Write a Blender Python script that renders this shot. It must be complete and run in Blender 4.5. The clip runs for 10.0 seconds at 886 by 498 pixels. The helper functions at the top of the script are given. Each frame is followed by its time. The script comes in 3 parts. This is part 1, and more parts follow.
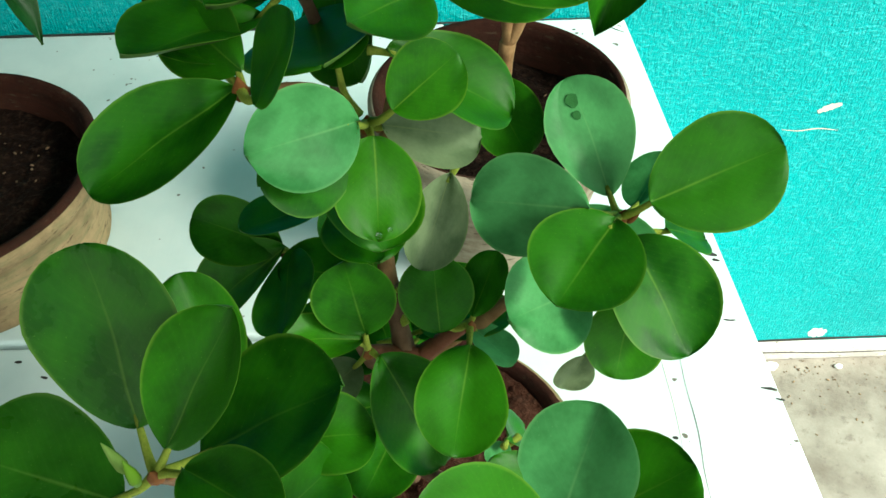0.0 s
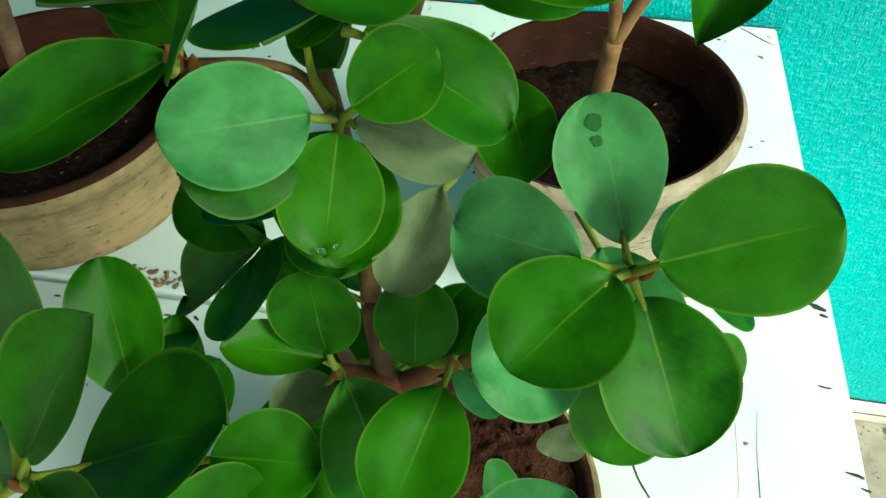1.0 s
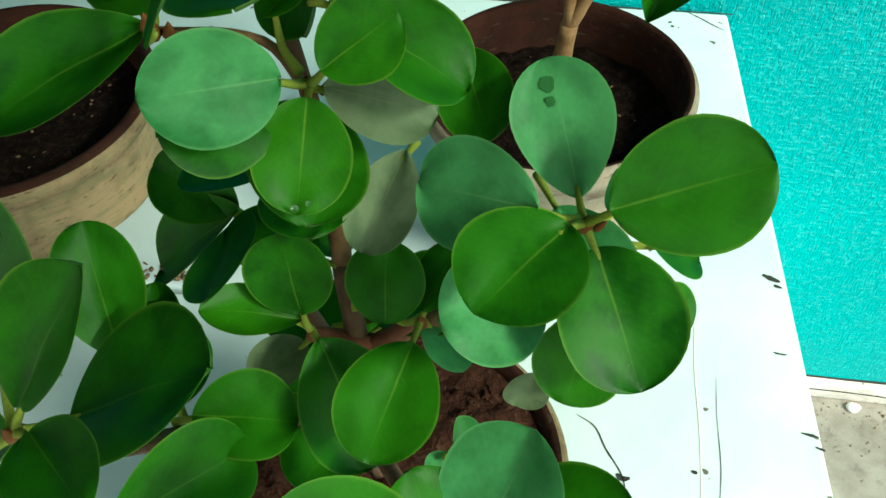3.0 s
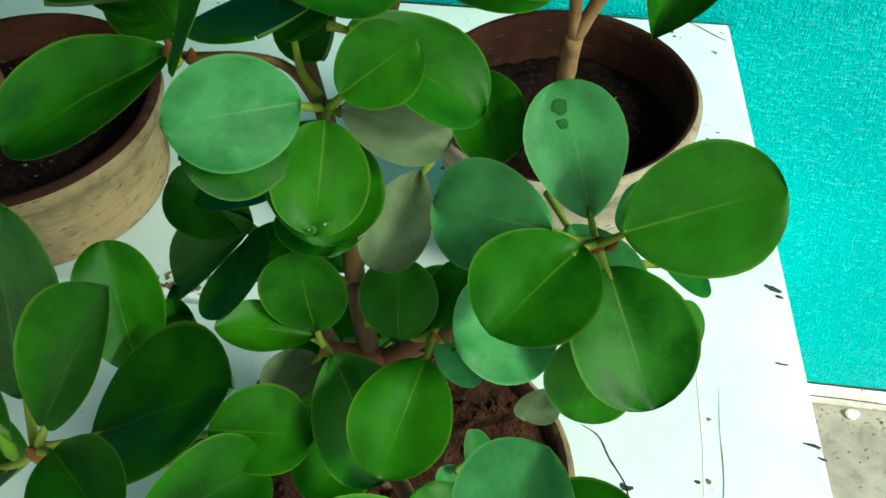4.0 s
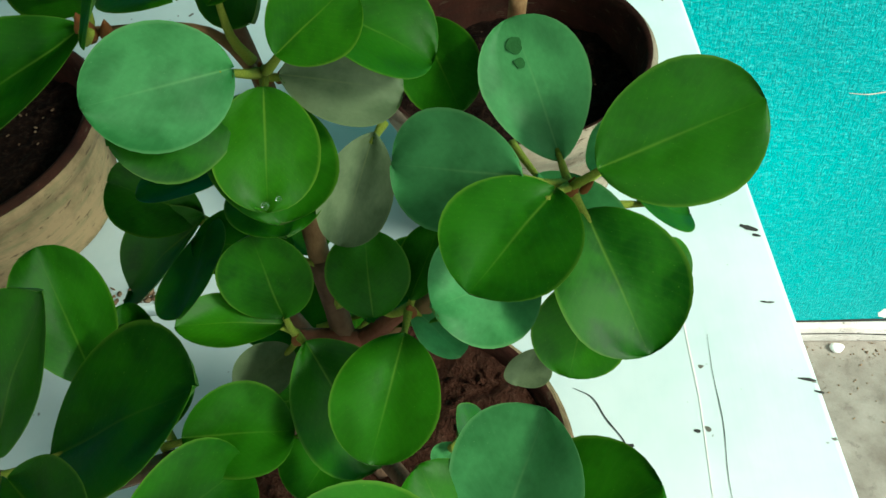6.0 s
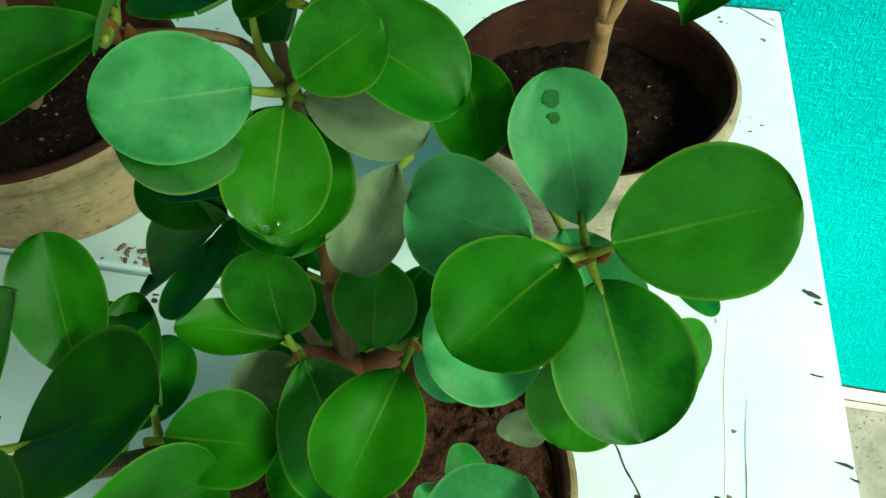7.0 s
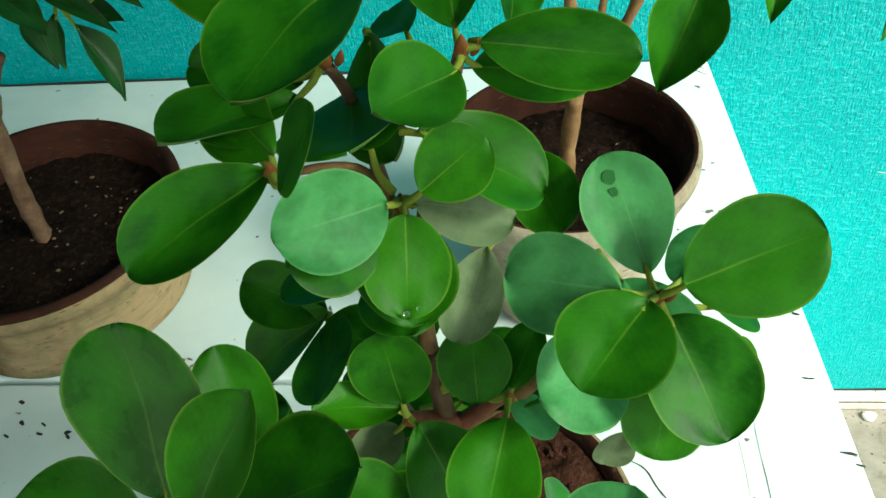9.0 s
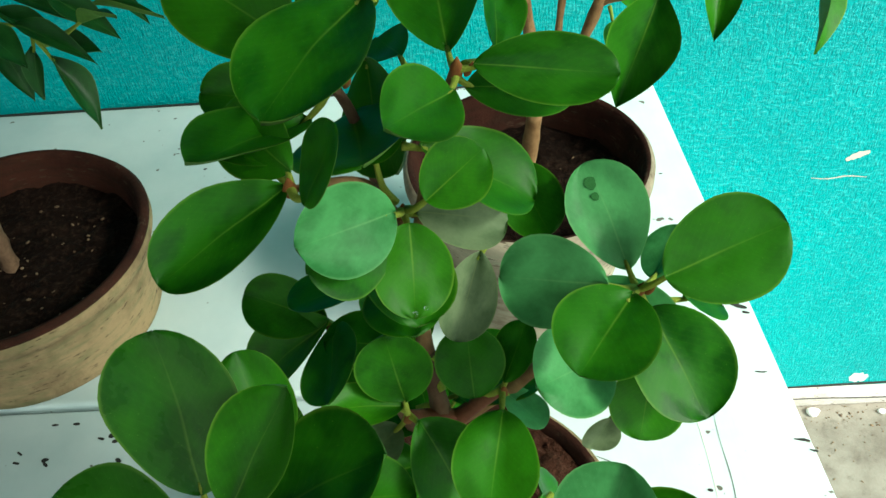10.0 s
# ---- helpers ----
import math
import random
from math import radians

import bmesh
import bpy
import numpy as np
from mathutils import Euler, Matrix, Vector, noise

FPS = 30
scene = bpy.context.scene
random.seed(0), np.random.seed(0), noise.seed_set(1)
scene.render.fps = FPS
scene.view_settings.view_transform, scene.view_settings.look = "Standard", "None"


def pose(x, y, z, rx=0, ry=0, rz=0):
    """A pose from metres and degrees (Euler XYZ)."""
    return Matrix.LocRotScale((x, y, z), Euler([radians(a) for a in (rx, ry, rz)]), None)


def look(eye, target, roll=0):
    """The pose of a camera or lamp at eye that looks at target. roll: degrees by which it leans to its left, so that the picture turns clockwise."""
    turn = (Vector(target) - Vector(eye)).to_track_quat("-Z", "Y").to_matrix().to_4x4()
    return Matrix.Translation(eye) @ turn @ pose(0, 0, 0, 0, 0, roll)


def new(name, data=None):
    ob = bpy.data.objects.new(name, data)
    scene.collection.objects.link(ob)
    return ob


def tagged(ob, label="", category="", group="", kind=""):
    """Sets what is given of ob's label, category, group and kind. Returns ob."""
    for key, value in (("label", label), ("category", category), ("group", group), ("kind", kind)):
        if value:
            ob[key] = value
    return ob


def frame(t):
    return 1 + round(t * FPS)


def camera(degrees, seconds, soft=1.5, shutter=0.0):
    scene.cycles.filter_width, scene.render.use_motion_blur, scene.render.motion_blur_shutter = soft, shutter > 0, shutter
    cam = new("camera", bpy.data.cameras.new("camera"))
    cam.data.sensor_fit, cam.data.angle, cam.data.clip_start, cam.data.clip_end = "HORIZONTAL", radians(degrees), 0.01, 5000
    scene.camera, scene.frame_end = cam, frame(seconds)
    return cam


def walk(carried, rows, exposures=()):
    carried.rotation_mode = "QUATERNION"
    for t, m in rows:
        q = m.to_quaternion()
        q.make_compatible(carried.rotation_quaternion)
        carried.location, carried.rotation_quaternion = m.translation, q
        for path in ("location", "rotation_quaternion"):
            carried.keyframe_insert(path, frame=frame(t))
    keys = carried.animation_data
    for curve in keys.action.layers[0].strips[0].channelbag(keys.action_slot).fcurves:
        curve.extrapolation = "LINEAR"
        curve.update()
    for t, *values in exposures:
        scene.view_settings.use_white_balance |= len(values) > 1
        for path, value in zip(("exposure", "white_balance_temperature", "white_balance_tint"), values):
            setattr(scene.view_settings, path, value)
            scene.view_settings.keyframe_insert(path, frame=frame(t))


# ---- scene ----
cam = camera(53.8, 10.0)
PATH = [
    (0, (0.105, 0.096, 1.114), (0.111, 1.421, -0.383), -1.7),
    (0.5, (0.145, 0.13, 1.102), (-0.049, 1.44, -0.396), -2.5),
    (1, (0.157, 0.145, 1.085), (-0.156, 1.409, -0.433), -3.3),
    (1.5, (0.136, 0.128, 1.099), (-0.039, 1.413, -0.424), -0.5),
    (2, (0.125, 0.119, 1.097), (0.032, 1.426, -0.415), -1.0),
    (2.5, (0.136, 0.117, 1.091), (0.021, 1.412, -0.429), -1.6),
    (2.7, (0.148, 0.12, 1.087), (-0.024, 1.407, -0.435), -2.2),
    (3.8, (0.171, 0.126, 1.096), (-0.115, 1.399, -0.42), -2.3),
    (4, (0.156, 0.124, 1.096), (-0.079, 1.408, -0.42), -2.0),
    (4.5, (0.128, 0.118, 1.102), (0.03, 1.401, -0.43), -2.9),
    (5, (0.118, 0.102, 1.099), (0.118, 1.419, -0.406), -5.9),
    (5.5, (0.13, 0.112, 1.077), (0.095, 1.397, -0.454), -8.6),
    (5.7, (0.139, 0.118, 1.079), (0.063, 1.394, -0.458), -8.0),
    (6.8, (0.184, 0.156, 1.061), (-0.17, 1.391, -0.471), -5.4),
    (7, (0.174, 0.152, 1.078), (-0.164, 1.383, -0.462), -3.8),
    (7.5, (0.166, 0.147, 1.09), (-0.261, 1.416, -0.395), -5.0),
    (8, (0.161, 0.152, 1.104), (-0.295, 1.41, -0.382), -5.8),
    (8.5, (0.141, 0.129, 1.115), (-0.176, 1.442, -0.36), -5.8),
    (9, (0.128, 0.109, 1.126), (-0.081, 1.475, -0.321), -7.3),
    (9.5, (0.113, 0.09, 1.128), (-0.004, 1.495, -0.29), -6.7),
    (10, (0.108, 0.085, 1.143), (0.033, 1.49, -0.28), -5.4),
]
EXPOSURES = [
    (0.0, 1.27, 6600, -8), (1.0, 1.05, 6900, -16), (1.5, 1.04, 6700, -11), (2.0, 1.02, 6600, -9), (2.5, 0.94, 6400, -10), (4.0, 0.96, 6500, -16), (4.5, 0.98, 6400, -13), (5.0, 0.99, 6500, -8),
    (5.5, 0.64, 6300, -5), (6.8, 1.0, 6600, -24), (7.0, 1.04, 6600, -26), (7.5, 1.34, 7200, -19), (8.0, 1.52, 7300, -18), (8.5, 1.34, 6900, -13), (9.0, 1.18, 6600, -9), (10.0, 1.09, 6500, -9),
]
walk(cam, [(t, look(eye, target, roll)) for t, eye, target, roll in PATH], EXPOSURES)

# ---- light ----
world = bpy.data.worlds.new("overcast_sky")
scene.world = world
world.use_nodes = True
wn = world.node_tree.nodes
sky = wn.new("ShaderNodeTexSky")
sky.sky_type = "NISHITA"
sky.sun_disc = False
sky.sun_elevation = radians(44)
sky.sun_rotation = radians(115)
sky.air_density, sky.dust_density = 1.0, 3.0
haze = wn.new("ShaderNodeHueSaturation")
haze.inputs["Saturation"].default_value = 0.35
world.node_tree.links.new(sky.outputs[0], haze.inputs["Color"])
world.node_tree.links.new(haze.outputs[0], wn["Background"].inputs[0])
wn["Background"].inputs[1].default_value = 0.118
sun_data = bpy.data.lights.new("sun", "SUN")
sun_data.energy, sun_data.angle, sun_data.color = 4.7, radians(22), (1.0, 0.96, 0.9)
sun = new("sun", sun_data)
sun.matrix_world = look((3.2, -0.9, 3.6), (0.1, 0.5, 0.5))


# ---- materials ----
class Nodes:
    """A small builder for node materials."""

    def __init__(self, name, rough=0.6, metal=0.0, spec=0.5):
        self.mat = bpy.data.materials.new(name)
        self.mat.use_nodes = True
        self.t = self.mat.node_tree
        self.b = self.t.nodes["Principled BSDF"]
        self.b.inputs["Roughness"].default_value = rough
        self.b.inputs["Metallic"].default_value = metal
        self.b.inputs["Specular IOR Level"].default_value = spec

    def add(self, kind, **props):
        n = self.t.nodes.new(kind)
        for k, v in props.items():
            if k in n.inputs:
                n.inputs[k].default_value = v
        return n

    def link(self, a, b):
        self.t.links.new(a, b)

    def coords(self, which="Object", scale=(1, 1, 1), turn=(0, 0, 0)):
        c = self.add("ShaderNodeTexCoord")
        m = self.add("ShaderNodeMapping")
        m.inputs["Scale"].default_value = scale
        m.inputs["Rotation"].default_value = [radians(a) for a in turn]
        self.link(c.outputs[which], m.inputs[0])
        return m.outputs[0]

    def noise(self, scale, detail=4.0, rough=0.55, vec=None, distort=0.0):
        n = self.add("ShaderNodeTexNoise", Scale=scale, Detail=detail, Roughness=rough, Distortion=distort)
        if vec is not None:
            self.link(vec, n.inputs["Vector"])
        return n.outputs["Fac"]

    def ramp(self, fac, *stops):
        r = self.add("ShaderNodeValToRGB")
        e = r.color_ramp.elements
        while len(e) < len(stops):
            e.new(0.5)
        for x, (pos, col) in zip(e, stops):
            x.position = pos
            x.color = (*col, 1) if len(col) == 3 else col
        self.link(fac, r.inputs[0])
        return r.outputs[0]

    def mix(self, fac, a, b, kind="MIX"):
        m = self.add("ShaderNodeMix")
        m.data_type, m.blend_type = "RGBA", kind
        for s, v in ((m.inputs[0], fac), (m.inputs[6], a), (m.inputs[7], b)):
            if isinstance(v, (int, float)):
                s.default_value = v
            elif isinstance(v, tuple):
                s.default_value = (*v, 1)
            else:
                self.link(v, s)
        return m.outputs[2]

    def math(self, kind, a, b=0.0, c=0.0):
        m = self.add("ShaderNodeMath")
        m.operation = kind
        for s, v in zip(m.inputs, (a, b, c)):
            if isinstance(v, (int, float)):
                s.default_value = v
            else:
                self.link(v, s)
        return m.outputs[0]

    def bump(self, height, strength=0.3, distance=0.002):
        n = self.add("ShaderNodeBump", Strength=strength, Distance=distance)
        self.link(height, n.inputs["Height"])
        self.link(n.outputs[0], self.b.inputs["Normal"])

    def colour(self, c):
        if isinstance(c, tuple):
            self.b.inputs["Base Color"].default_value = (*c, 1)
        else:
            self.link(c, self.b.inputs["Base Color"])
        return self.mat


def wall_material():
    m = Nodes("teal_painted_wall", 0.55, spec=0.4)
    big = m.noise(2.5, 3, 0.6, m.coords())
    grain = m.noise(240, 3, 0.65, m.coords(scale=(0.55, 1, 1.3), turn=(0, 28, 0)))
    ridge = m.noise(330, 2, 0.6, m.coords(scale=(1.5, 1, 0.28), turn=(0, -35, 0)))
    c = m.ramp(big, (0.3, (0.0, 0.31, 0.33)), (0.7, (0.002, 0.40, 0.41)))
    c = m.mix(m.ramp(grain, (0.5, (0, 0, 0)), (0.72, (0.5, 0.5, 0.5))), c, (0.10, 0.58, 0.60))
    c = m.mix(m.ramp(ridge, (0.30, (0.55, 0.55, 0.55)), (0.48, (0, 0, 0))), c, (0.0, 0.20, 0.22))
    m.bump(m.math("ADD", m.math("MULTIPLY", grain, 1.3), ridge), 0.9, 0.0025)
    return m.colour(c)


def white_slab_material():
    m = Nodes("white_painted_slab", 0.45)
    v = m.coords()
    big = m.noise(7, 5, 0.6, v)
    brush = m.noise(30, 4, 0.6, m.coords(scale=(1.6, 0.12, 1)))
    spots = m.noise(70, 2, 0.5, v)
    c = m.ramp(big, (0.3, (0.44, 0.55, 0.55)), (0.65, (0.60, 0.68, 0.67)))
    c = m.mix(m.math("MULTIPLY", brush, 0.22), c, (0.60, 0.68, 0.66))
    dirt = m.ramp(spots, (0.715, (0, 0, 0)), (0.74, (1, 1, 1)))
    c = m.mix(dirt, c, (0.10, 0.09, 0.07))
    m.bump(m.math("ADD", brush, m.math("MULTIPLY", big, 0.5)), 0.25, 0.0015)
    return m.colour(c)


def plain_plaster():
    m = Nodes("aged_plaster", 0.9)
    v = m.coords()
    c = m.ramp(m.noise(3, 5, 0.6, v), (0.3, (0.20, 0.21, 0.20)), (0.7, (0.30, 0.30, 0.29)))
    m.bump(m.noise(90, 3, 0.6, v), 0.3, 0.002)
    return m.colour(c)


def concrete_material():
    m = Nodes("grey_concrete_floor", 0.9)
    v = m.coords()
    big, fine = m.noise(6, 6, 0.65, v), m.noise(120, 4, 0.7, v)
    c = m.ramp(big, (0.34, (0.085, 0.062, 0.045)), (0.62, (0.27, 0.235, 0.20)))
    c = m.mix(m.ramp(m.noise(40, 5, 0.7, v), (0.55, (0, 0, 0)), (0.66, (0.7, 0.7, 0.7))), c, (0.09, 0.065, 0.05))
    c = m.mix(m.math("MULTIPLY", fine, 0.5), c, (0.17, 0.15, 0.13))
    m.bump(fine, 0.5, 0.002)
    return m.colour(c)


def clay_material(name, dark, light, moss):
    m = Nodes(name, 0.9, spec=0.12)
    v = m.coords()
    big = m.noise(14, 6, 0.65, v)
    bands = m.noise(26, 5, 0.65, m.coords(scale=(1, 1, 5)))
    fine = m.noise(260, 3, 0.6, v)
    c = m.ramp(big, (0.38, dark), (0.60, light))
    c = m.mix(m.ramp(bands, (0.46, (0, 0, 0)), (0.72, (0.8, 0.8, 0.8))), c, moss)
    flakes = m.noise(60, 5, 0.65, m.coords(scale=(1, 1, 4.5)))
    c = m.mix(m.ramp(flakes, (0.60, (0, 0, 0)), (0.66, (0.8, 0.8, 0.8))), c, (0.06, 0.04, 0.025))
    m.bump(m.math("ADD", fine, m.math("MULTIPLY", flakes, -1.5)), 0.4, 0.002)
    return m.colour(c)


def soil_material(name, dark, mid, crumb):
    m = Nodes(name, 0.95, spec=0.08)
    v = m.coords()
    big, fine = m.noise(28, 5, 0.7, v), m.noise(170, 5, 0.7, v)
    c = m.ramp(big, (0.3, dark), (0.7, mid))
    c = m.mix(m.ramp(fine, (0.5, (0, 0, 0)), (0.75, (0.6, 0.6, 0.6))), c, crumb)
    m.bump(m.math("ADD", fine, big), 1.0, 0.012)
    return m.colour(c)


def bark_material(name, dark, light):
    m = Nodes(name, 0.8, spec=0.3)
    v = m.coords()
    big, fine = m.noise(60, 4, 0.6, v), m.noise(320, 4, 0.7, m.coords(scale=(1, 1, 0.3)))
    c = m.mix(m.math("MULTIPLY", fine, 0.7), m.ramp(big, (0.35, dark), (0.65, light)), dark)
    m.bump(fine, 0.5, 0.0015)
    return m.colour(c)


def leaf_material(name, deep, fresh, rib, gloss=0.36):
    """Thick waxy leaf: u runs along the blade, v across it, 0.5 at the midrib."""
    m = Nodes(name, gloss, spec=0.17)
    uv = m.add("ShaderNodeTexCoord").outputs["UV"]
    s = m.add("ShaderNodeSeparateXYZ")
    m.link(uv, s.inputs[0])
    u, v = s.outputs[0], s.outputs[1]
    off = m.math("ABSOLUTE", m.math("SUBTRACT", v, 0.5))
    rnd = m.add("ShaderNodeObjectInfo").outputs["Random"]
    obj = m.coords("Object")
    blotch = m.noise(2.2, 4, 0.6, obj)
    fine = m.noise(24, 4, 0.6, obj)
    c = m.mix(rnd, deep, fresh)
    c = m.mix(m.ramp(blotch, (0.40, (0, 0, 0)), (0.62, (0.55, 0.55, 0.55))), c, tuple(min(1, x * 1.7) for x in fresh))
    c = m.mix(m.math("MULTIPLY", fine, 0.4), c, tuple(x * 0.55 for x in deep))
    specks = m.noise(60, 2, 0.5, obj)
    c = m.mix(m.ramp(specks, (0.70, (0, 0, 0)), (0.76, (0.45, 0.45, 0.45))), c, rib)
    # side veins, slanting from the midrib to the margin
    slant = m.math("ADD", m.math("MULTIPLY", u, 42.0), m.math("MULTIPLY", off, -34.0))
    veins = m.math("POWER", m.math("ABSOLUTE", m.math("SINE", slant)), 14.0)
    c = m.mix(m.math("MULTIPLY", veins, 0.035), c, rib)
    # midrib, broad at the base, fading out towards the tip
    width = m.math("MULTIPLY_ADD", u, -0.020, 0.026)
    line = m.math("SUBTRACT", 1.0, m.math("MINIMUM", m.math("DIVIDE", off, width), 1.0))
    fade = m.math("MULTIPLY_ADD", u, -0.58, 0.68)
    c = m.mix(m.math("MULTIPLY", line, fade), c, rib)
    # pale margin
    edge = m.ramp(off, (0.468, (0, 0, 0)), (0.497, (1, 1, 1)))
    c = m.mix(m.math("MULTIPLY", edge, 0.55), c, rib)
    m.bump(m.math("ADD", m.math("MULTIPLY", fine, 0.5), m.math("ADD", m.math("MULTIPLY", line, -1.6), m.math("MULTIPLY", veins, -0.04))), 0.035, 0.02)
    m.link(m.math("MULTIPLY_ADD", blotch, 0.35, gloss - 0.1), m.b.inputs["Roughness"])
    m.colour(c)
    # light that comes through the blade
    glow = m.add("ShaderNodeBsdfTranslucent")
    m.link(m.mix(0.5, c, (0.20, 0.45, 0.01)), glow.inputs[0])
    both = m.add("ShaderNodeMixShader")
    both.inputs[0].default_value = 0.13
    m.link(m.b.outputs[0], both.inputs[1])
    m.link(glow.outputs[0], both.inputs[2])
    m.link(both.outputs[0], m.t.nodes["Material Output"].inputs[0])
    return m.mat


WALL, SLAB, FLOOR = wall_material(), white_slab_material(), concrete_material()
CLAY_PALE = clay_material("pale_weathered_clay", (0.12, 0.085, 0.046), (0.31, 0.22, 0.12), (0.14, 0.15, 0.07))
CLAY_GREY = clay_material("greyish_weathered_clay", (0.15, 0.115, 0.08), (0.34, 0.29, 0.21), (0.30, 0.29, 0.21))
CLAY_DARK = clay_material("dark_brown_clay", (0.018, 0.006, 0.004), (0.045, 0.015, 0.009), (0.022, 0.012, 0.007))
# SOIL: base colour lowered to hold the shade inside the rear pots
SOIL = soil_material("shade_dark_soil", (0.005, 0.0022, 0.0015), (0.022, 0.011, 0.007), (0.075, 0.042, 0.027))
SOIL_RED = soil_material("reddish_crumbly_soil", (0.030, 0.010, 0.006), (0.085, 0.034, 0.020), (0.17, 0.085, 0.055))
SKIRT = clay_material("worn_whitewash", (0.46, 0.40, 0.37), (0.66, 0.60, 0.57), (0.55, 0.52, 0.48))
INK = Nodes("black_crack", 0.9).colour((0.02, 0.02, 0.018))
CHIP = Nodes("bare_plaster_chip", 0.85).colour((0.62, 0.52, 0.45))
LITTER = bark_material("dry_leaf_litter", (0.10, 0.055, 0.03), (0.30, 0.20, 0.12))
WATER = Nodes("water", 0.02)
WATER.b.inputs["Transmission Weight"].default_value = 1.0
WATER.b.inputs["IOR"].default_value = 1.33
WATER = WATER.colour((1.0, 1.0, 1.0))
STONE = Nodes("white_pebble", 0.8).colour((0.72, 0.70, 0.66))
BUD = bark_material("orange_brown_bud_scale", (0.13, 0.042, 0.010), (0.32, 0.13, 0.03))
PLASTER = plain_plaster()
BARK = bark_material("brown_bark", (0.085, 0.045, 0.024), (0.26, 0.16, 0.095))
RED_BARK = bark_material("reddish_brown_bark", (0.10, 0.030, 0.014), (0.30, 0.115, 0.065))
TWIG = bark_material("tan_twig_bark", (0.15, 0.078, 0.030), (0.36, 0.22, 0.10))
LEAF = leaf_material("waxy_green_leaf", (0.009, 0.084, 0.0016), (0.028, 0.152, 0.0035), (0.15, 0.31, 0.028))
LEAF_GLOSS = leaf_material("shiny_green_leaf", (0.013, 0.095, 0.004), (0.034, 0.150, 0.010), (0.17, 0.33, 0.05), 0.22)
LEAF_FRESH = leaf_material("bright_young_leaf", (0.020, 0.134, 0.002), (0.035, 0.176, 0.003), (0.20, 0.36, 0.03))
# LEAF_MINT: sky sheen of single leaves put into a paler mint base colour
LEAF_MINT = leaf_material("mint_leaf_with_sky_sheen", (0.046, 0.225, 0.056), (0.080, 0.290, 0.092), (0.19, 0.44, 0.15), 0.40)
LEAF_DUSTY = leaf_material("dusty_grey_green_leaf", (0.12, 0.185, 0.085), (0.17, 0.225, 0.115), (0.24, 0.32, 0.13), 0.45)
LEAF_UNDER = leaf_material("pale_leaf_underside", (0.05, 0.13, 0.022), (0.085, 0.18, 0.035), (0.24, 0.38, 0.08), 0.5)
LEAF_DARK = leaf_material("dark_glossy_leaf", (0.006, 0.035, 0.006), (0.012, 0.065, 0.010), (0.10, 0.20, 0.05), 0.3)
PETIOLE = bark_material("yellow_green_petiole", (0.22, 0.30, 0.03), (0.36, 0.42, 0.06))
SPOT = bark_material("dark_green_leaf_scar", (0.026, 0.135, 0.026), (0.042, 0.180, 0.045))


# ---- building helpers ----
def part(name, bm, material, parent=None, label="", smooth=True):
    me = bpy.data.meshes.new(name)
    bm.to_mesh(me)
    bm.free()
    for mat in (material if isinstance(material, (list, tuple)) else [material]):
        me.materials.append(mat)
    if smooth:
        me.shade_smooth()
    ob = new(name, me)
    ob.parent = parent
    return tagged(ob, label)


def thing(name, label, category, at=(0, 0, 0), group="", kind=""):
    ob = new(name)
    ob.location = at
    ob.empty_display_size = 0.05
    return tagged(ob, label, category, group, kind)


def box(x0, x1, y0, y1, z0, z1, bevel=0.0, segments=2):
    bm = bmesh.new()
    bmesh.ops.create_cube(bm, size=1)
    for v in bm.verts:
        v.co = Vector((x0 if v.co.x < 0 else x1, y0 if v.co.y < 0 else y1, z0 if v.co.z < 0 else z1))
    if bevel:
        bmesh.ops.bevel(bm, geom=bm.edges[:], offset=bevel, segments=segments, affect="EDGES", profile=0.5)
    return bm


def lathe(profile, steps=64, wobble=0.0, seed=0.0):
    """A turned body from (radius, height) pairs."""
    bm = bmesh.new()
    rings = []
    for r, z in profile:
        ring = []
        for i in range(steps):
            a = 2 * math.pi * i / steps
            k = 1 + wobble * noise.noise((math.cos(a) * 1.3 + seed, math.sin(a) * 1.3, z * 9))
            ring.append(bm.verts.new((r * k * math.cos(a), r * k * math.sin(a), z)))
        rings.append(ring)
    for a, b in zip(rings, rings[1:]):
        for i in range(steps):
            bm.faces.new((a[i], a[(i + 1) % steps], b[(i + 1) % steps], b[i]))
    for ring, flip in ((rings[0], True), (rings[-1], False)):
        if (ring[0].co.xy).length > 1e-4:
            bm.faces.new(ring[::-1] if flip else ring)
    bmesh.ops.recalc_face_normals(bm, faces=bm.faces[:])
    return bm


def spline(points, per=6):
    """Points on a smooth curve through the given ones."""
    p = [Vector(q) for q in points]
    p = [p[0] * 2 - p[1]] + p + [p[-1] * 2 - p[-2]]
    out = []
    for a, b, c, d in zip(p, p[1:], p[2:], p[3:]):
        for k in range(per):
            t = k / per
            out.append(0.5 * (2 * b + (c - a) * t + (2 * a - 5 * b + 4 * c - d) * t * t + (3 * b - a - 3 * c + d) * t ** 3))
    return out + [p[-2]]


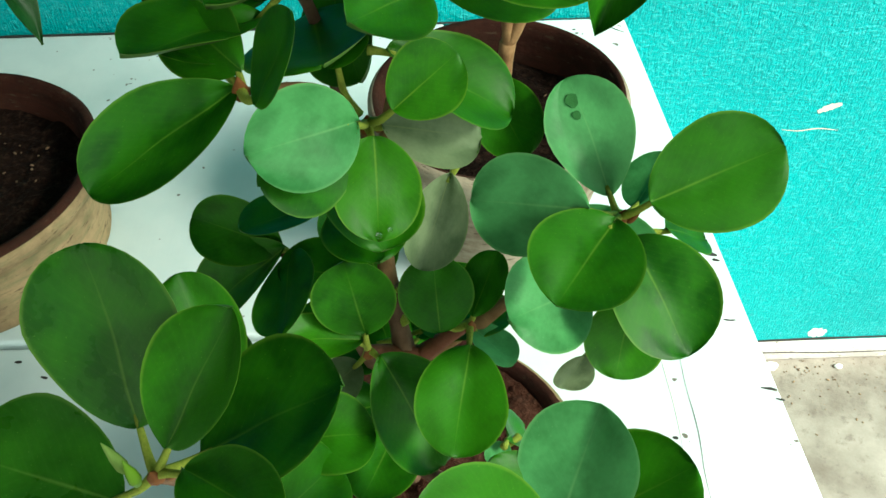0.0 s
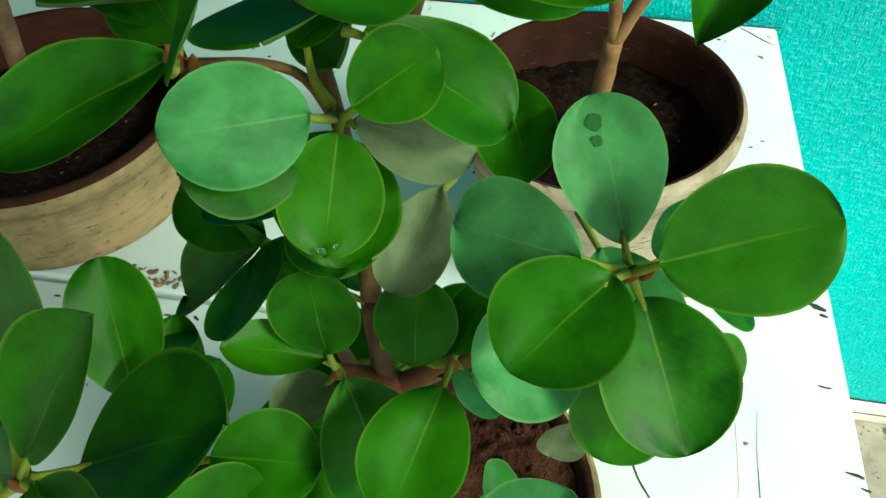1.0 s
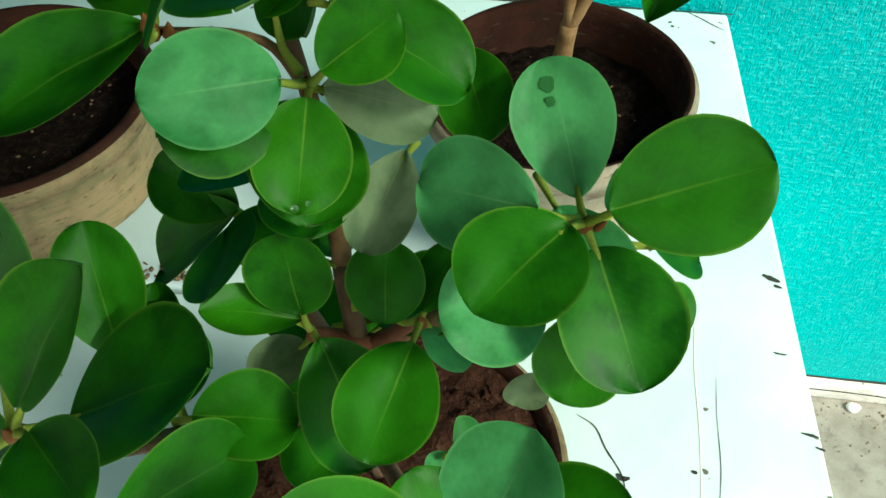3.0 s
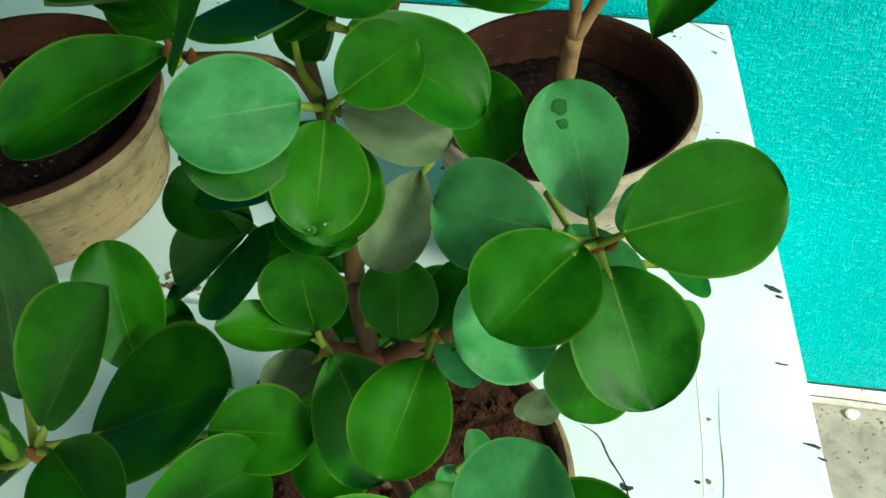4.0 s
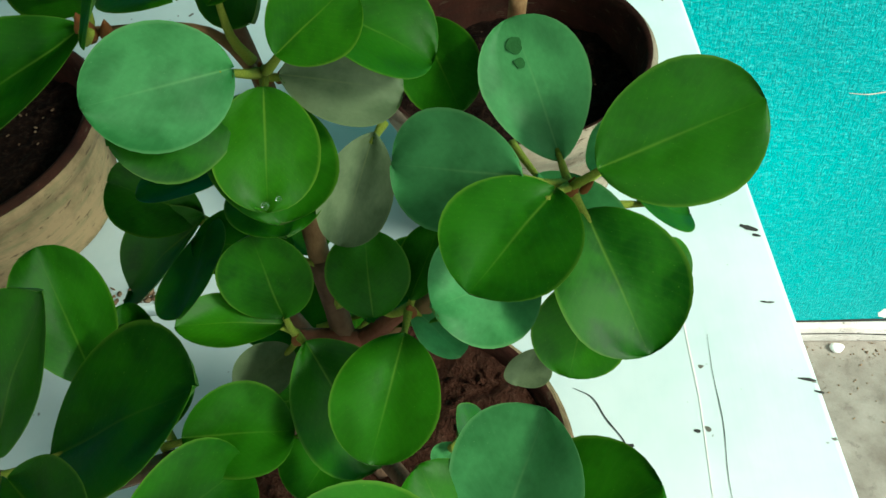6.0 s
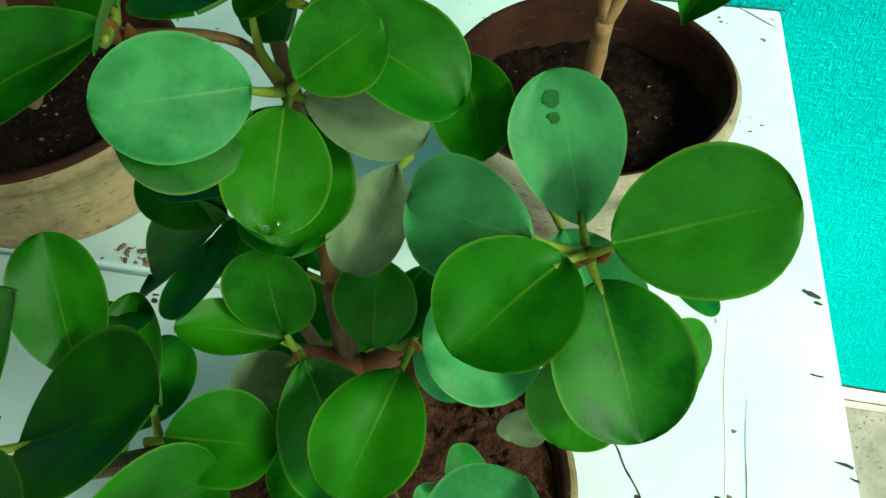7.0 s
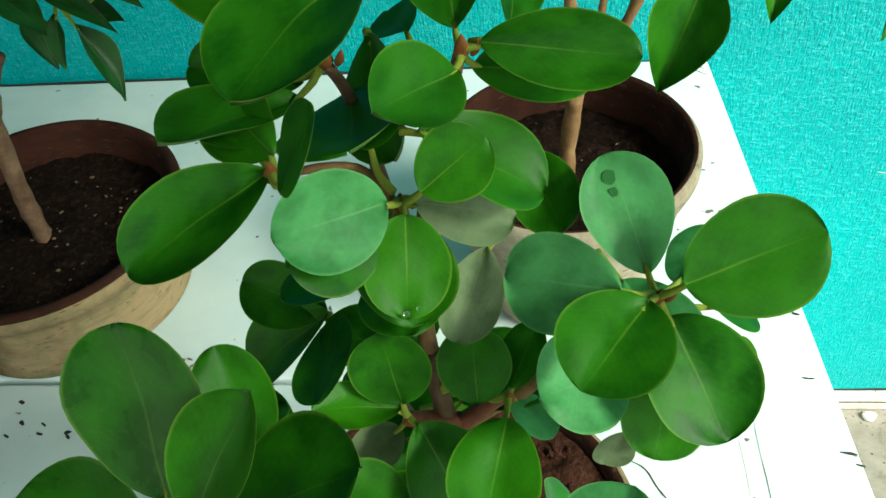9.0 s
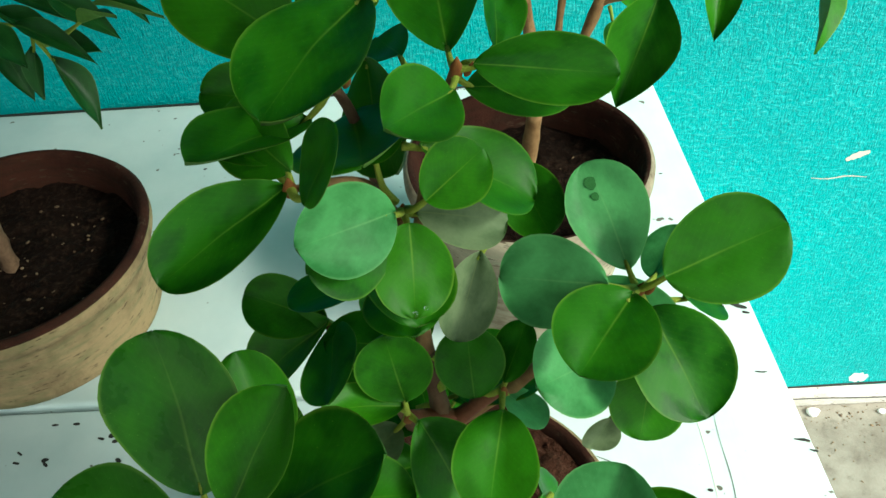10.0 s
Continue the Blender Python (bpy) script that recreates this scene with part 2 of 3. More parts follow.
def tube(points, r0, r1, sides=8, knobs=0.0, per=6, seed=0):
    """A tapered round stem along a smooth curve."""
    bm = bmesh.new()
    pts = spline(points, per)
    rings = []
    up = Vector((0.31, 0.2, 0.93))
    for i, p in enumerate(pts):
        d = (pts[min(i + 1, len(pts) - 1)] - pts[max(i - 1, 0)]).normalized()
        s = d.cross(up)
        s = (s if s.length > 0.05 else d.cross(Vector((1, 0, 0)))).normalized()
        w = s.cross(d)
        r = r0 + (r1 - r0) * i / (len(pts) - 1)
        r *= 1 + knobs * noise.noise(p * 60 + Vector((seed, 0, 0)))
        rings.append([bm.verts.new(p + r * (math.cos(a) * s + math.sin(a) * w)) for a in (2 * math.pi * k / sides for k in range(sides))])
    for a, b in zip(rings, rings[1:]):
        for i in range(sides):
            bm.faces.new((a[i], a[(i + 1) % sides], b[(i + 1) % sides], b[i]))
    bm.faces.new(rings[0][::-1]), bm.faces.new(rings[-1])
    bmesh.ops.recalc_face_normals(bm, faces=bm.faces[:])
    return bm


# ---- the setting ----
TOP, BACK, RIGHT, JOINT, GROUND = 0.535, 0.96, 0.325, 0.520, -0.172

floor = tagged(part("floor", box(-4, 4, -4, 1.0, GROUND - 0.2, GROUND), FLOOR, smooth=False), "rough grey concrete floor", "floor", kind="structure")
wall = tagged(part("wall_north", box(-4, 4, BACK, BACK + 0.2, GROUND, 3.0), WALL, smooth=False), "teal painted rough wall", "wall", kind="structure")
# unseen ceiling and side wall, added so that light falls off towards the left
unseen_roof = tagged(part("ceiling", box(-4, 1.80, -1.15, 1.16, 2.3, 2.42), PLASTER, smooth=False), "unseen plastered ceiling added to shade the left", "ceiling", kind="structure")
unseen_wall_left = tagged(part("wall_west", box(-2.4, -2.25, -4, BACK - 0.004, GROUND, 2.296), PLASTER, smooth=False), "unseen plastered side wall added to cut light from the left", "wall", kind="structure")
skirting = tagged(part("baseboard", box(-4, 4, BACK - 0.012, BACK + 0.002, GROUND, GROUND + 0.042, 0.004), SKIRT), "uneven whitewashed skirting strip at the wall", "baseboard", kind="structure")
bench = thing("bench", "white painted masonry bench with cracked slabs", "bench", (0, 0, 0))


def plank(outline, z0, z1, bevel=0.004):
    """A slab with a plan of any straight-sided outline."""
    bm = bmesh.new()
    f = bm.faces.new([bm.verts.new((x, y, z0)) for x, y in outline])
    for v in bmesh.ops.extrude_face_region(bm, geom=[f])["geom"]:
        if isinstance(v, bmesh.types.BMVert):
            v.co.z = z1
    bmesh.ops.recalc_face_normals(bm, faces=bm.faces[:])
    bmesh.ops.bevel(bm, geom=bm.edges[:], offset=bevel, segments=3, affect="EDGES", profile=0.5)
    return bm


def edge_at(y):
    """The bench's free end, which runs slightly askew."""
    return RIGHT + (BACK - y) * 0.073


part("slab", plank([(-1.6, JOINT + 0.0015), (0.118, JOINT + 0.0015), (0.118, BACK - 0.004), (-1.6, BACK - 0.004)], TOP - 0.05, TOP), SLAB, bench, smooth=False)
part("slab", plank([(-1.6, 0.02), (0.118, 0.02), (0.118, JOINT - 0.0015), (-1.6, JOINT - 0.0015)], TOP - 0.055, TOP - 0.003), SLAB, bench, smooth=False)
part("slab", plank([(0.122, 0.02), (edge_at(0.02), 0.02), (edge_at(BACK), BACK - 0.004), (0.122, BACK - 0.004)], TOP - 0.05, TOP), SLAB, bench, smooth=False)
part("base", plank([(-1.55, 0.06), (edge_at(0.06) - 0.03, 0.06), (edge_at(BACK) - 0.03, BACK - 0.01), (-1.55, BACK - 0.01)], GROUND, TOP - 0.056), SLAB, bench, smooth=False)


def flowerpot(parent, r, h, clay, lip=0.012, soil_drop=0.03, taper=0.68, name="pot", seed=0.0, soil=None, dark_rim=False):
    foot = r * taper
    prof = [(0.0, 0.0), (foot, 0.0), (foot + 0.004, 0.004)]
    for k in range(1, 8):
        t = k / 7
        prof.append((foot + (r - lip - foot) * (t ** 0.75), 0.004 + (h - 0.03) * t))
    prof += [(r - 0.003, h - 0.022), (r, h - 0.014), (r, h - 0.005), (r - 0.004, h), (r - lip, h - 0.002), (r - lip - 0.004, h - 0.012)]
    prof += [(r - lip - 0.008, h - soil_drop - 0.012), (r * 0.5, h - soil_drop - 0.03)]
    body = lathe(prof, 72, 0.018, seed)
    # inner wall above the soil takes the darker clay; dark_rim adds the lip
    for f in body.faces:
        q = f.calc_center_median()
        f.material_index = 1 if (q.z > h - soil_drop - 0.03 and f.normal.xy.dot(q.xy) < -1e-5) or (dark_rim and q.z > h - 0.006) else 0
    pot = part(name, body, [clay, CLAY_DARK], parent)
    bm = bmesh.new()
    bmesh.ops.create_grid(bm, x_segments=44, y_segments=44, size=r - lip)
    rr = r - lip - 0.004
    for v in bm.verts:
        q = Vector((v.co.x, v.co.y))
        m = max(abs(q.x), abs(q.y)) / (r - lip)
        q = q.normalized() * m * rr if q.length > 1e-6 else q
        v.co = (q.x, q.y, h - soil_drop + 0.006 * noise.noise((q.x * 30 + seed, q.y * 30, 1)) + 0.005 * noise.noise((q.x * 90, q.y * 90, 3)))
    part("soil", bm, soil or SOIL, parent)
    return pot


pot_right = thing("potted_shrub", "young shrub in a wide weathered clay pot", "potted plant", (0.154, 0.638, TOP), "pots on the bench")
flowerpot(pot_right, 0.103, 0.150, CLAY_GREY, seed=3.0, soil_drop=0.036, lip=0.008, dark_rim=False)
pot_left = thing("potted_shrub", "leafy shrub in a wide mossy clay pot", "potted plant", (-0.3065, 0.633, TOP), "pots on the bench")
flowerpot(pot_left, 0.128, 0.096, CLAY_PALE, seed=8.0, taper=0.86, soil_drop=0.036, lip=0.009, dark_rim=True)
pot_main = thing("potted_ficus", "bushy ficus with thick round leaves in a clay pot", "potted plant", (0.086, 0.325, TOP - 0.001), "pots on the bench")
flowerpot(pot_main, 0.099, 0.137, CLAY_PALE, seed=5.0, soil_drop=0.007, lip=0.008, soil=SOIL_RED)


def stem(parent, points, r0, r1, bark, name="branch", knobs=0.25, sides=8):
    """A stem through points of the world."""
    q = [Vector(p) - parent.location for p in points]
    return part(name, tube(q, r0, r1, sides, knobs, seed=len(points) * 3.7), bark, parent)


# the ficus: a short trunk and its shoots
stem(pot_main, [(0.086, 0.328, 0.655), (0.083, 0.328, 0.72), (0.088, 0.318, 0.785), (0.083, 0.330, 0.83)], 0.0072, 0.0046, BARK, "trunk")
stem(pot_main, [(0.083, 0.330, 0.83), (0.080, 0.342, 0.87), (0.080, 0.336, 0.910)], 0.0038, 0.0026, TWIG)
stem(pot_main, [(0.080, 0.338, 0.903), (0.066, 0.340, 0.924), (0.044, 0.316, 0.943)], 0.0021, 0.0015, TWIG)
stem(pot_main, [(0.080, 0.342, 0.865), (0.070, 0.356, 0.905), (0.064, 0.358, 0.94), (0.060, 0.349, 0.963)], 0.0028, 0.0024, BARK)
stem(pot_main, [(0.081, 0.341, 0.870), (0.088, 0.360, 0.900), (0.097, 0.368, 0.930), (0.104, 0.362, 0.957)], 0.0030, 0.0026, TWIG)
stem(pot_main, [(0.088, 0.318, 0.785), (0.122, 0.322, 0.812), (0.156, 0.326, 0.848), (0.172, 0.319, 0.876)], 0.0040, 0.0026, TWIG)
stem(pot_main, [(0.083, 0.328, 0.72), (0.066, 0.334, 0.78), (0.038, 0.344, 0.836)], 0.004, 0.0025, BARK)
stem(pot_main, [(0.083, 0.328, 0.70), (0.055, 0.297, 0.76), (0.026, 0.245, 0.825), (0.014, 0.226, 0.866)], 0.005, 0.003, BARK)
stem(pot_main, [(0.086, 0.326, 0.68), (0.107, 0.292, 0.715), (0.126, 0.256, 0.750), (0.140, 0.238, 0.777)], 0.0045, 0.003, BARK)
stem(pot_main, [(0.088, 0.318, 0.785), (0.103, 0.318, 0.802), (0.116, 0.314, 0.820)], 0.0048, 0.0028, RED_BARK)
stem(pot_main, [(0.094, 0.318, 0.792), (0.081, 0.315, 0.800), (0.073, 0.310, 0.809)], 0.0048, 0.0026, RED_BARK)
# the shrub in the right pot
stem(pot_right, [(0.154, 0.636, 0.626), (0.155, 0.638, 0.676), (0.160, 0.636, 0.732)], 0.0075, 0.006, TWIG, "trunk")
stem(pot_right, [(0.160, 0.636, 0.729), (0.175, 0.638, 0.764), (0.192, 0.636, 0.788), (0.210, 0.641, 0.836), (0.226, 0.636, 0.896)], 0.005, 0.0035, TWIG)
stem(pot_right, [(0.160, 0.636, 0.729), (0.156, 0.638, 0.794), (0.150, 0.636, 0.846), (0.148, 0.636, 0.926)], 0.005, 0.004, TWIG)
stem(pot_right, [(0.175, 0.638, 0.764), (0.178, 0.646, 0.806), (0.188, 0.656, 0.886)], 0.0035, 0.0025, TWIG)
stem(pot_right, [(0.192, 0.636, 0.788), (0.204, 0.640, 0.816), (0.224, 0.631, 0.828)], 0.003, 0.0018, TWIG)
# the shrub in the left pot
stem(pot_left, [(-0.314, 0.636, 0.584), (-0.311, 0.636, 0.644), (-0.300, 0.636, 0.714), (-0.288, 0.636, 0.754), (-0.282, 0.631, 0.824)], 0.0085, 0.006, BARK, "trunk", 0.35)
stem(pot_left, [(-0.294, 0.636, 0.734), (-0.271, 0.626, 0.769), (-0.241, 0.606, 0.804)], 0.004, 0.003, BARK)
stem(pot_left, [(-0.298, 0.636, 0.724), (-0.316, 0.626, 0.764), (-0.336, 0.606, 0.804)], 0.004, 0.003, BARK)

# ---- leaves ----
def blade(name, widest, tip, cup, droop, wave, seed, blunt=2.15):
    """A thick leaf, one long and one wide, base at the origin, along +x, upper side to +z."""
    nu, nv = 18, 8
    bm = bmesh.new()
    uvs = bm.loops.layers.uv.new("UVMap")
    sheets = []
    for side in (1, -1):
        rows = []
        for i in range(nu + 1):
            u = i / nu
            s = 0.5 - 0.5 * math.cos(math.pi * u)
            near = math.sin(0.5 * math.pi * min(1, s / widest)) ** tip
            far = max(0.0, 1 - max(0, (s - widest) / (1 - widest)) ** blunt) ** (0.5 if blunt > 2 else 1.0)
            half = max(0.5 * (near if s < widest else far), 0.012)
            row = []
            for j in range(nv + 1):
                v = j / nv
                c = 2 * v - 1
                edge = 1 - min(1.0, max(abs(c), 0)) ** 4
                y = half * c * (1 + 0.03 * noise.noise((s * 3 + seed, c * 2, 1.5)))
                z = cup * (abs(c) ** 1.6) * half * 2 - droop * s * s + wave * noise.noise((s * 2.2 + seed, c * 1.4, 0.3))
                z -= 0.02 * math.exp(-(c * 9) ** 2) * (1 - s)
                z += side * 0.006 * (0.25 + 0.75 * edge) * (0.3 + 0.7 * math.sin(math.pi * min(max(s, 0.02), 0.98)))
                row.append((bm.verts.new((s, y, z)), (s, v)))
            rows.append(row)
        sheets.append(rows)
    for m, rows in enumerate(sheets):
        for a, b in zip(rows, rows[1:]):
            for j in range(nv):
                quad = [a[j], b[j], b[j + 1], a[j + 1]]
                quad = quad if m == 0 else quad[::-1]
                f = bm.faces.new([q[0] for q in quad])
                f.material_index = m
                for loop, q in zip(f.loops, quad):
                    loop[uvs].uv = q[1]
    up, low = sheets
    rim_up = [r[0][0] for r in up] + [q[0] for q in up[-1][1:]] + [r[-1][0] for r in up[-2::-1]] + [q[0] for q in up[0][-2:0:-1]]
    rim_low = [r[0][0] for r in low] + [q[0] for q in low[-1][1:]] + [r[-1][0] for r in low[-2::-1]] + [q[0] for q in low[0][-2:0:-1]]
    for i in range(len(rim_up)):
        n = (i + 1) % len(rim_up)
        f = bm.faces.new([bm.verts.new(q.co) for q in (rim_up[i], rim_low[i], rim_low[n], rim_up[n])])
        for loop in f.loops:
            loop[uvs].uv = (0.5, 0.0)
    me = bpy.data.meshes.new(name)
    bm.to_mesh(me)
    bm.free()
    me.materials.append(LEAF)
    me.materials.append(LEAF_UNDER)
    me.shade_smooth()
    return me


ROUND = [blade("leaf", 0.53 + 0.012 * k, 0.61 + 0.03 * (k % 3), 0.05 + 0.03 * (k % 4), 0.03 + 0.03 * (k % 3), 0.05, 3.1 * k) for k in range(8)]
CIRCULAR = [blade("leaf", 0.52 + 0.01 * k, 0.50 + 0.02 * (k % 3), 0.04 + 0.025 * (k % 4), 0.03 + 0.03 * (k % 3), 0.05, 90 + 3.1 * k, 2.05) for k in range(6)]
POINTED = [blade("leaf", 0.42, 1.0, 0.10, 0.12 + 0.05 * k, 0.06, 40 + 2.3 * k, 1.5) for k in range(4)]
TAPERED = [blade("leaf", 0.45, 0.9, 0.2, 0.15, 0.05, 70 + k, 1.7) for k in range(2)]
for me in POINTED:
    me.materials[0] = LEAF_DARK

NODES = {
    "R": (0.172, 0.319, 0.877), "C": (0.080, 0.336, 0.911), "L": (0.044, 0.316, 0.944), "TL": (0.060, 0.349, 0.965), "T": (0.104, 0.362, 0.958),
    "M": (0.094, 0.312, 0.815), "D": (0.038, 0.344, 0.837), "P": (0.014, 0.226, 0.866), "B": (0.140, 0.238, 0.776),
}
PLANTS = {"S": pot_right, "W": pot_left}
COUNT = [0]


def nearest(key, b):
    """The shoot's own end, or for the inner shoots the nearer of the two."""
    ends = [Vector(NODES[key])] if key != "M" else [Vector((0.073, 0.310, 0.810)), Vector((0.116, 0.314, 0.821))]
    return min(ends, key=lambda e: (e - b).length)


def leaf(key, base, tip, width, turn, look_of=None):
    """One leaf from its base to its tip, the blade turned by degrees about its midrib, with the stalk that joins it to its shoot."""
    plant = PLANTS.get(key, pot_main)
    b, t = Vector(base), Vector(tip)
    d = t - b
    x = d.normalized()
    r = x.cross(Vector((0, 0, 1))).normalized()
    n = (r.cross(x) * math.cos(radians(turn)) + r * math.sin(radians(turn))).normalized()
    y = n.cross(x)
    COUNT[0] += 1
    forms = POINTED if key == "W" else TAPERED if key == "S" else CIRCULAR if width > 0.8 * d.length else ROUND
    ob = new("leaf", forms[(COUNT[0] * 5) % len(forms)])
    if look_of:
        ob.material_slots[0].link = "OBJECT"
        ob.material_slots[0].material = look_of
    turned = Matrix((x, y, n)).transposed().to_4x4()
    long = d.length * 1.03
    ob.parent = plant
    ob.matrix_basis = Matrix.Translation(b - plant.location) @ turned @ Matrix.Diagonal((long, width, long, 1))
    start = nearest(key, b) if key in NODES else b - x * 0.02 - Vector((0, 0, 0.006))
    way = start - b
    if way.length > 0.03:
        way = -x * 0.008 - Vector((0, 0, 0.006))
    elif way.length > 0.022:
        way = way.normalized() * 0.022
    if way.length > 0.002:
        inv = ob.matrix_basis.inverted()
        path = [b + way, b + way * 0.5 + Vector((0, 0, -0.0012)), b + x * 0.004 - n * 0.0016]
        bm = tube(path, 0.0019, 0.0010, 7, per=3)
        bmesh.ops.transform(bm, matrix=inv @ Matrix.Translation(-plant.location), verts=bm.verts[:])
        part("petiole", bm, PETIOLE, ob)
    return ob


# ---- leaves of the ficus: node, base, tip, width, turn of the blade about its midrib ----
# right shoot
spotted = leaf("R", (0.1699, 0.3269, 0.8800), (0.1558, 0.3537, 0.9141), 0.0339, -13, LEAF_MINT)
leaf("R", (0.1785, 0.3073, 0.8960), (0.2221, 0.3148, 0.9129), 0.0414, 48)
leaf("R", (0.1665, 0.3045, 0.8917), (0.1428, 0.2708, 0.8889), 0.0400, -9)
leaf("R", (0.1768, 0.3145, 0.8706), (0.1950, 0.2762, 0.8500), 0.0425, 7)
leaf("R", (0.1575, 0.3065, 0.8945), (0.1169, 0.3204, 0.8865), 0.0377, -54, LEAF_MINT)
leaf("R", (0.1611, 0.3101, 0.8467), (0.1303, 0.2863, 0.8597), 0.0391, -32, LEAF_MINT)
leaf("R", (0.1800, 0.3079, 0.8451), (0.1721, 0.2821, 0.8252), 0.0321, -17, LEAF_FRESH)
leaf("R", (0.1825, 0.3357, 0.8641), (0.1976, 0.3601, 0.8714), 0.0240, -22, LEAF_MINT)
leaf("R", (0.1970, 0.3360, 0.8520), (0.2162, 0.3392, 0.8408), 0.0270, 0)
leaf("R", (0.1625, 0.2984, 0.8165), (0.1551, 0.2926, 0.7999), 0.0170, -52, LEAF_DUSTY)
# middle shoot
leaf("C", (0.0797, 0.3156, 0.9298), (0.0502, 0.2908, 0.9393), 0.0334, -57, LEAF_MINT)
leaf("C", (0.0835, 0.3233, 0.9166), (0.0845, 0.2957, 0.8948), 0.0310, -15, LEAF_FRESH)
leaf("C", (0.0909, 0.3190, 0.9310), (0.1119, 0.3284, 0.9456), 0.0260, 45, LEAF_FRESH)
leaf("C", (0.0895, 0.3414, 0.9402), (0.1311, 0.3350, 0.9156), 0.0365, 9)
leaf("C", (0.0859, 0.3327, 0.9135), (0.1206, 0.3378, 0.9018), 0.0274, 43, LEAF_DUSTY)
leaf("C", (0.1248, 0.3685, 0.9051), (0.1381, 0.3384, 0.8925), 0.0270, 22)
leaf("C", (0.0731, 0.3445, 0.8965), (0.0850, 0.3025, 0.8844), 0.0433, -24)
leaf("C", (0.1100, 0.3378, 0.8845), (0.0980, 0.3114, 0.8601), 0.0242, -31, LEAF_DUSTY)
# left shoot
leaf("L", (0.0432, 0.3164, 0.9447), (-0.0002, 0.2873, 0.9305), 0.0321, -24)
leaf("L", (0.0526, 0.2964, 0.9530), (0.0647, 0.3043, 0.9788), 0.0286, -11)
leaf("L", (0.0447, 0.3207, 0.9475), (0.0179, 0.3448, 0.9569), 0.0297, -44)
leaf("L", (0.0372, 0.3267, 0.9459), (0.0153, 0.3310, 0.9521), 0.0150, 2)
# upper left shoot
leaf("TL", (0.0468, 0.3792, 0.9582), (-0.0075, 0.4127, 0.9812), 0.0410, -46)
leaf("TL", (0.0518, 0.3552, 0.9840), (0.0728, 0.3852, 0.9860), 0.0270, 20)
leaf("TL", (0.0731, 0.3605, 0.9916), (0.0454, 0.3029, 0.9899), 0.0412, -8)
leaf("TL", (0.0496, 0.3480, 0.9491), (0.0142, 0.3144, 0.9641), 0.0302, -4)
# top shoot
leaf("T", (0.1033, 0.3551, 0.9532), (0.0817, 0.3193, 0.9662), 0.0306, -42)
leaf("T", (0.1110, 0.3598, 0.9610), (0.1621, 0.3504, 0.9599), 0.0270, 47)
leaf("T", (0.1074, 0.3640, 0.9481), (0.1502, 0.3693, 0.9418), 0.0264, 38)
leaf("T", (0.1015, 0.3712, 0.9591), (0.0948, 0.4296, 0.9758), 0.0405, -11)
leaf("T", (0.1207, 0.3831, 0.9507), (0.1229, 0.4237, 0.9588), 0.0236, 40)
leaf("T", (0.0821, 0.3889, 0.9481), (0.0704, 0.4146, 0.9412), 0.0228, -28)
# middle shoot
leaf("C", (0.0670, 0.3876, 0.9477), (0.0751, 0.3409, 0.9291), 0.0380, 48)
leaf("C", (0.0700, 0.3352, 0.9366), (0.0791, 0.3496, 0.9428), 0.0160, 6)
# inner shoots
leaf("M", (0.0740, 0.3021, 0.8314), (0.0680, 0.3125, 0.8613), 0.0337, -26)
leaf("M", (0.1038, 0.3081, 0.8225), (0.1018, 0.3283, 0.8461), 0.0313, -11)
leaf("M", (0.1173, 0.3125, 0.8269), (0.1272, 0.3306, 0.8458), 0.0213, -13)
leaf("M", (0.1158, 0.2994, 0.8255), (0.1077, 0.2545, 0.8208), 0.0369, -11)
leaf("M", (0.0788, 0.3025, 0.8164), (0.1033, 0.2717, 0.7806), 0.0425, -3)
leaf("M", (0.0402, 0.2662, 0.8128), (0.0761, 0.2731, 0.8072), 0.0359, 9)
leaf("M", (0.0725, 0.3052, 0.8244), (0.0422, 0.2942, 0.8414), 0.0207, -15, LEAF_FRESH)
leaf("M", (0.0680, 0.3134, 0.7947), (0.0490, 0.2963, 0.7926), 0.0210, -31, LEAF_DUSTY)
leaf("M", (0.1168, 0.3201, 0.8115), (0.1346, 0.3035, 0.8072), 0.0207, -18, LEAF_MINT)
# low front shoot
leaf("B", (0.1494, 0.2400, 0.7838), (0.1986, 0.2538, 0.8055), 0.0539, -5)
leaf("B", (0.1462, 0.2360, 0.7918), (0.1622, 0.2660, 0.8295), 0.0466, -6, LEAF_MINT)
leaf("B", (0.1386, 0.2172, 0.8326), (0.0957, 0.2087, 0.8663), 0.0364, -25)
leaf("B", (0.1374, 0.2315, 0.7860), (0.1239, 0.2540, 0.8143), 0.0368, 9)
leaf("B", (0.1316, 0.2855, 0.7750), (0.1429, 0.3099, 0.7419), 0.0240, 30)
leaf("B", (0.1316, 0.2843, 0.7719), (0.1235, 0.2762, 0.7688), 0.0120, -15, LEAF_MINT)
# front shoot
leaf("P", (0.0098, 0.2358, 0.8777), (0.0007, 0.2645, 0.9275), 0.0537, -27, LEAF_GLOSS)
leaf("P", (0.0212, 0.2262, 0.8813), (0.0451, 0.2436, 0.9231), 0.0288, 21)
leaf("P", (0.0259, 0.2347, 0.8623), (0.0700, 0.2400, 0.8933), 0.0530, 1)
leaf("P", (0.0317, 0.2581, 0.8610), (0.0168, 0.2854, 0.8903), 0.0278, 8)
leaf("P", (0.0354, 0.2154, 0.8297), (0.0619, 0.2590, 0.8069), 0.0347, 38)
leaf("P", (0.0272, 0.2202, 0.8800), (0.0595, 0.1955, 0.8972), 0.0247, 5)
leaf("P", (0.0020, 0.2210, 0.8580), (-0.0610, 0.2450, 0.8500), 0.0520, -18, LEAF_GLOSS)
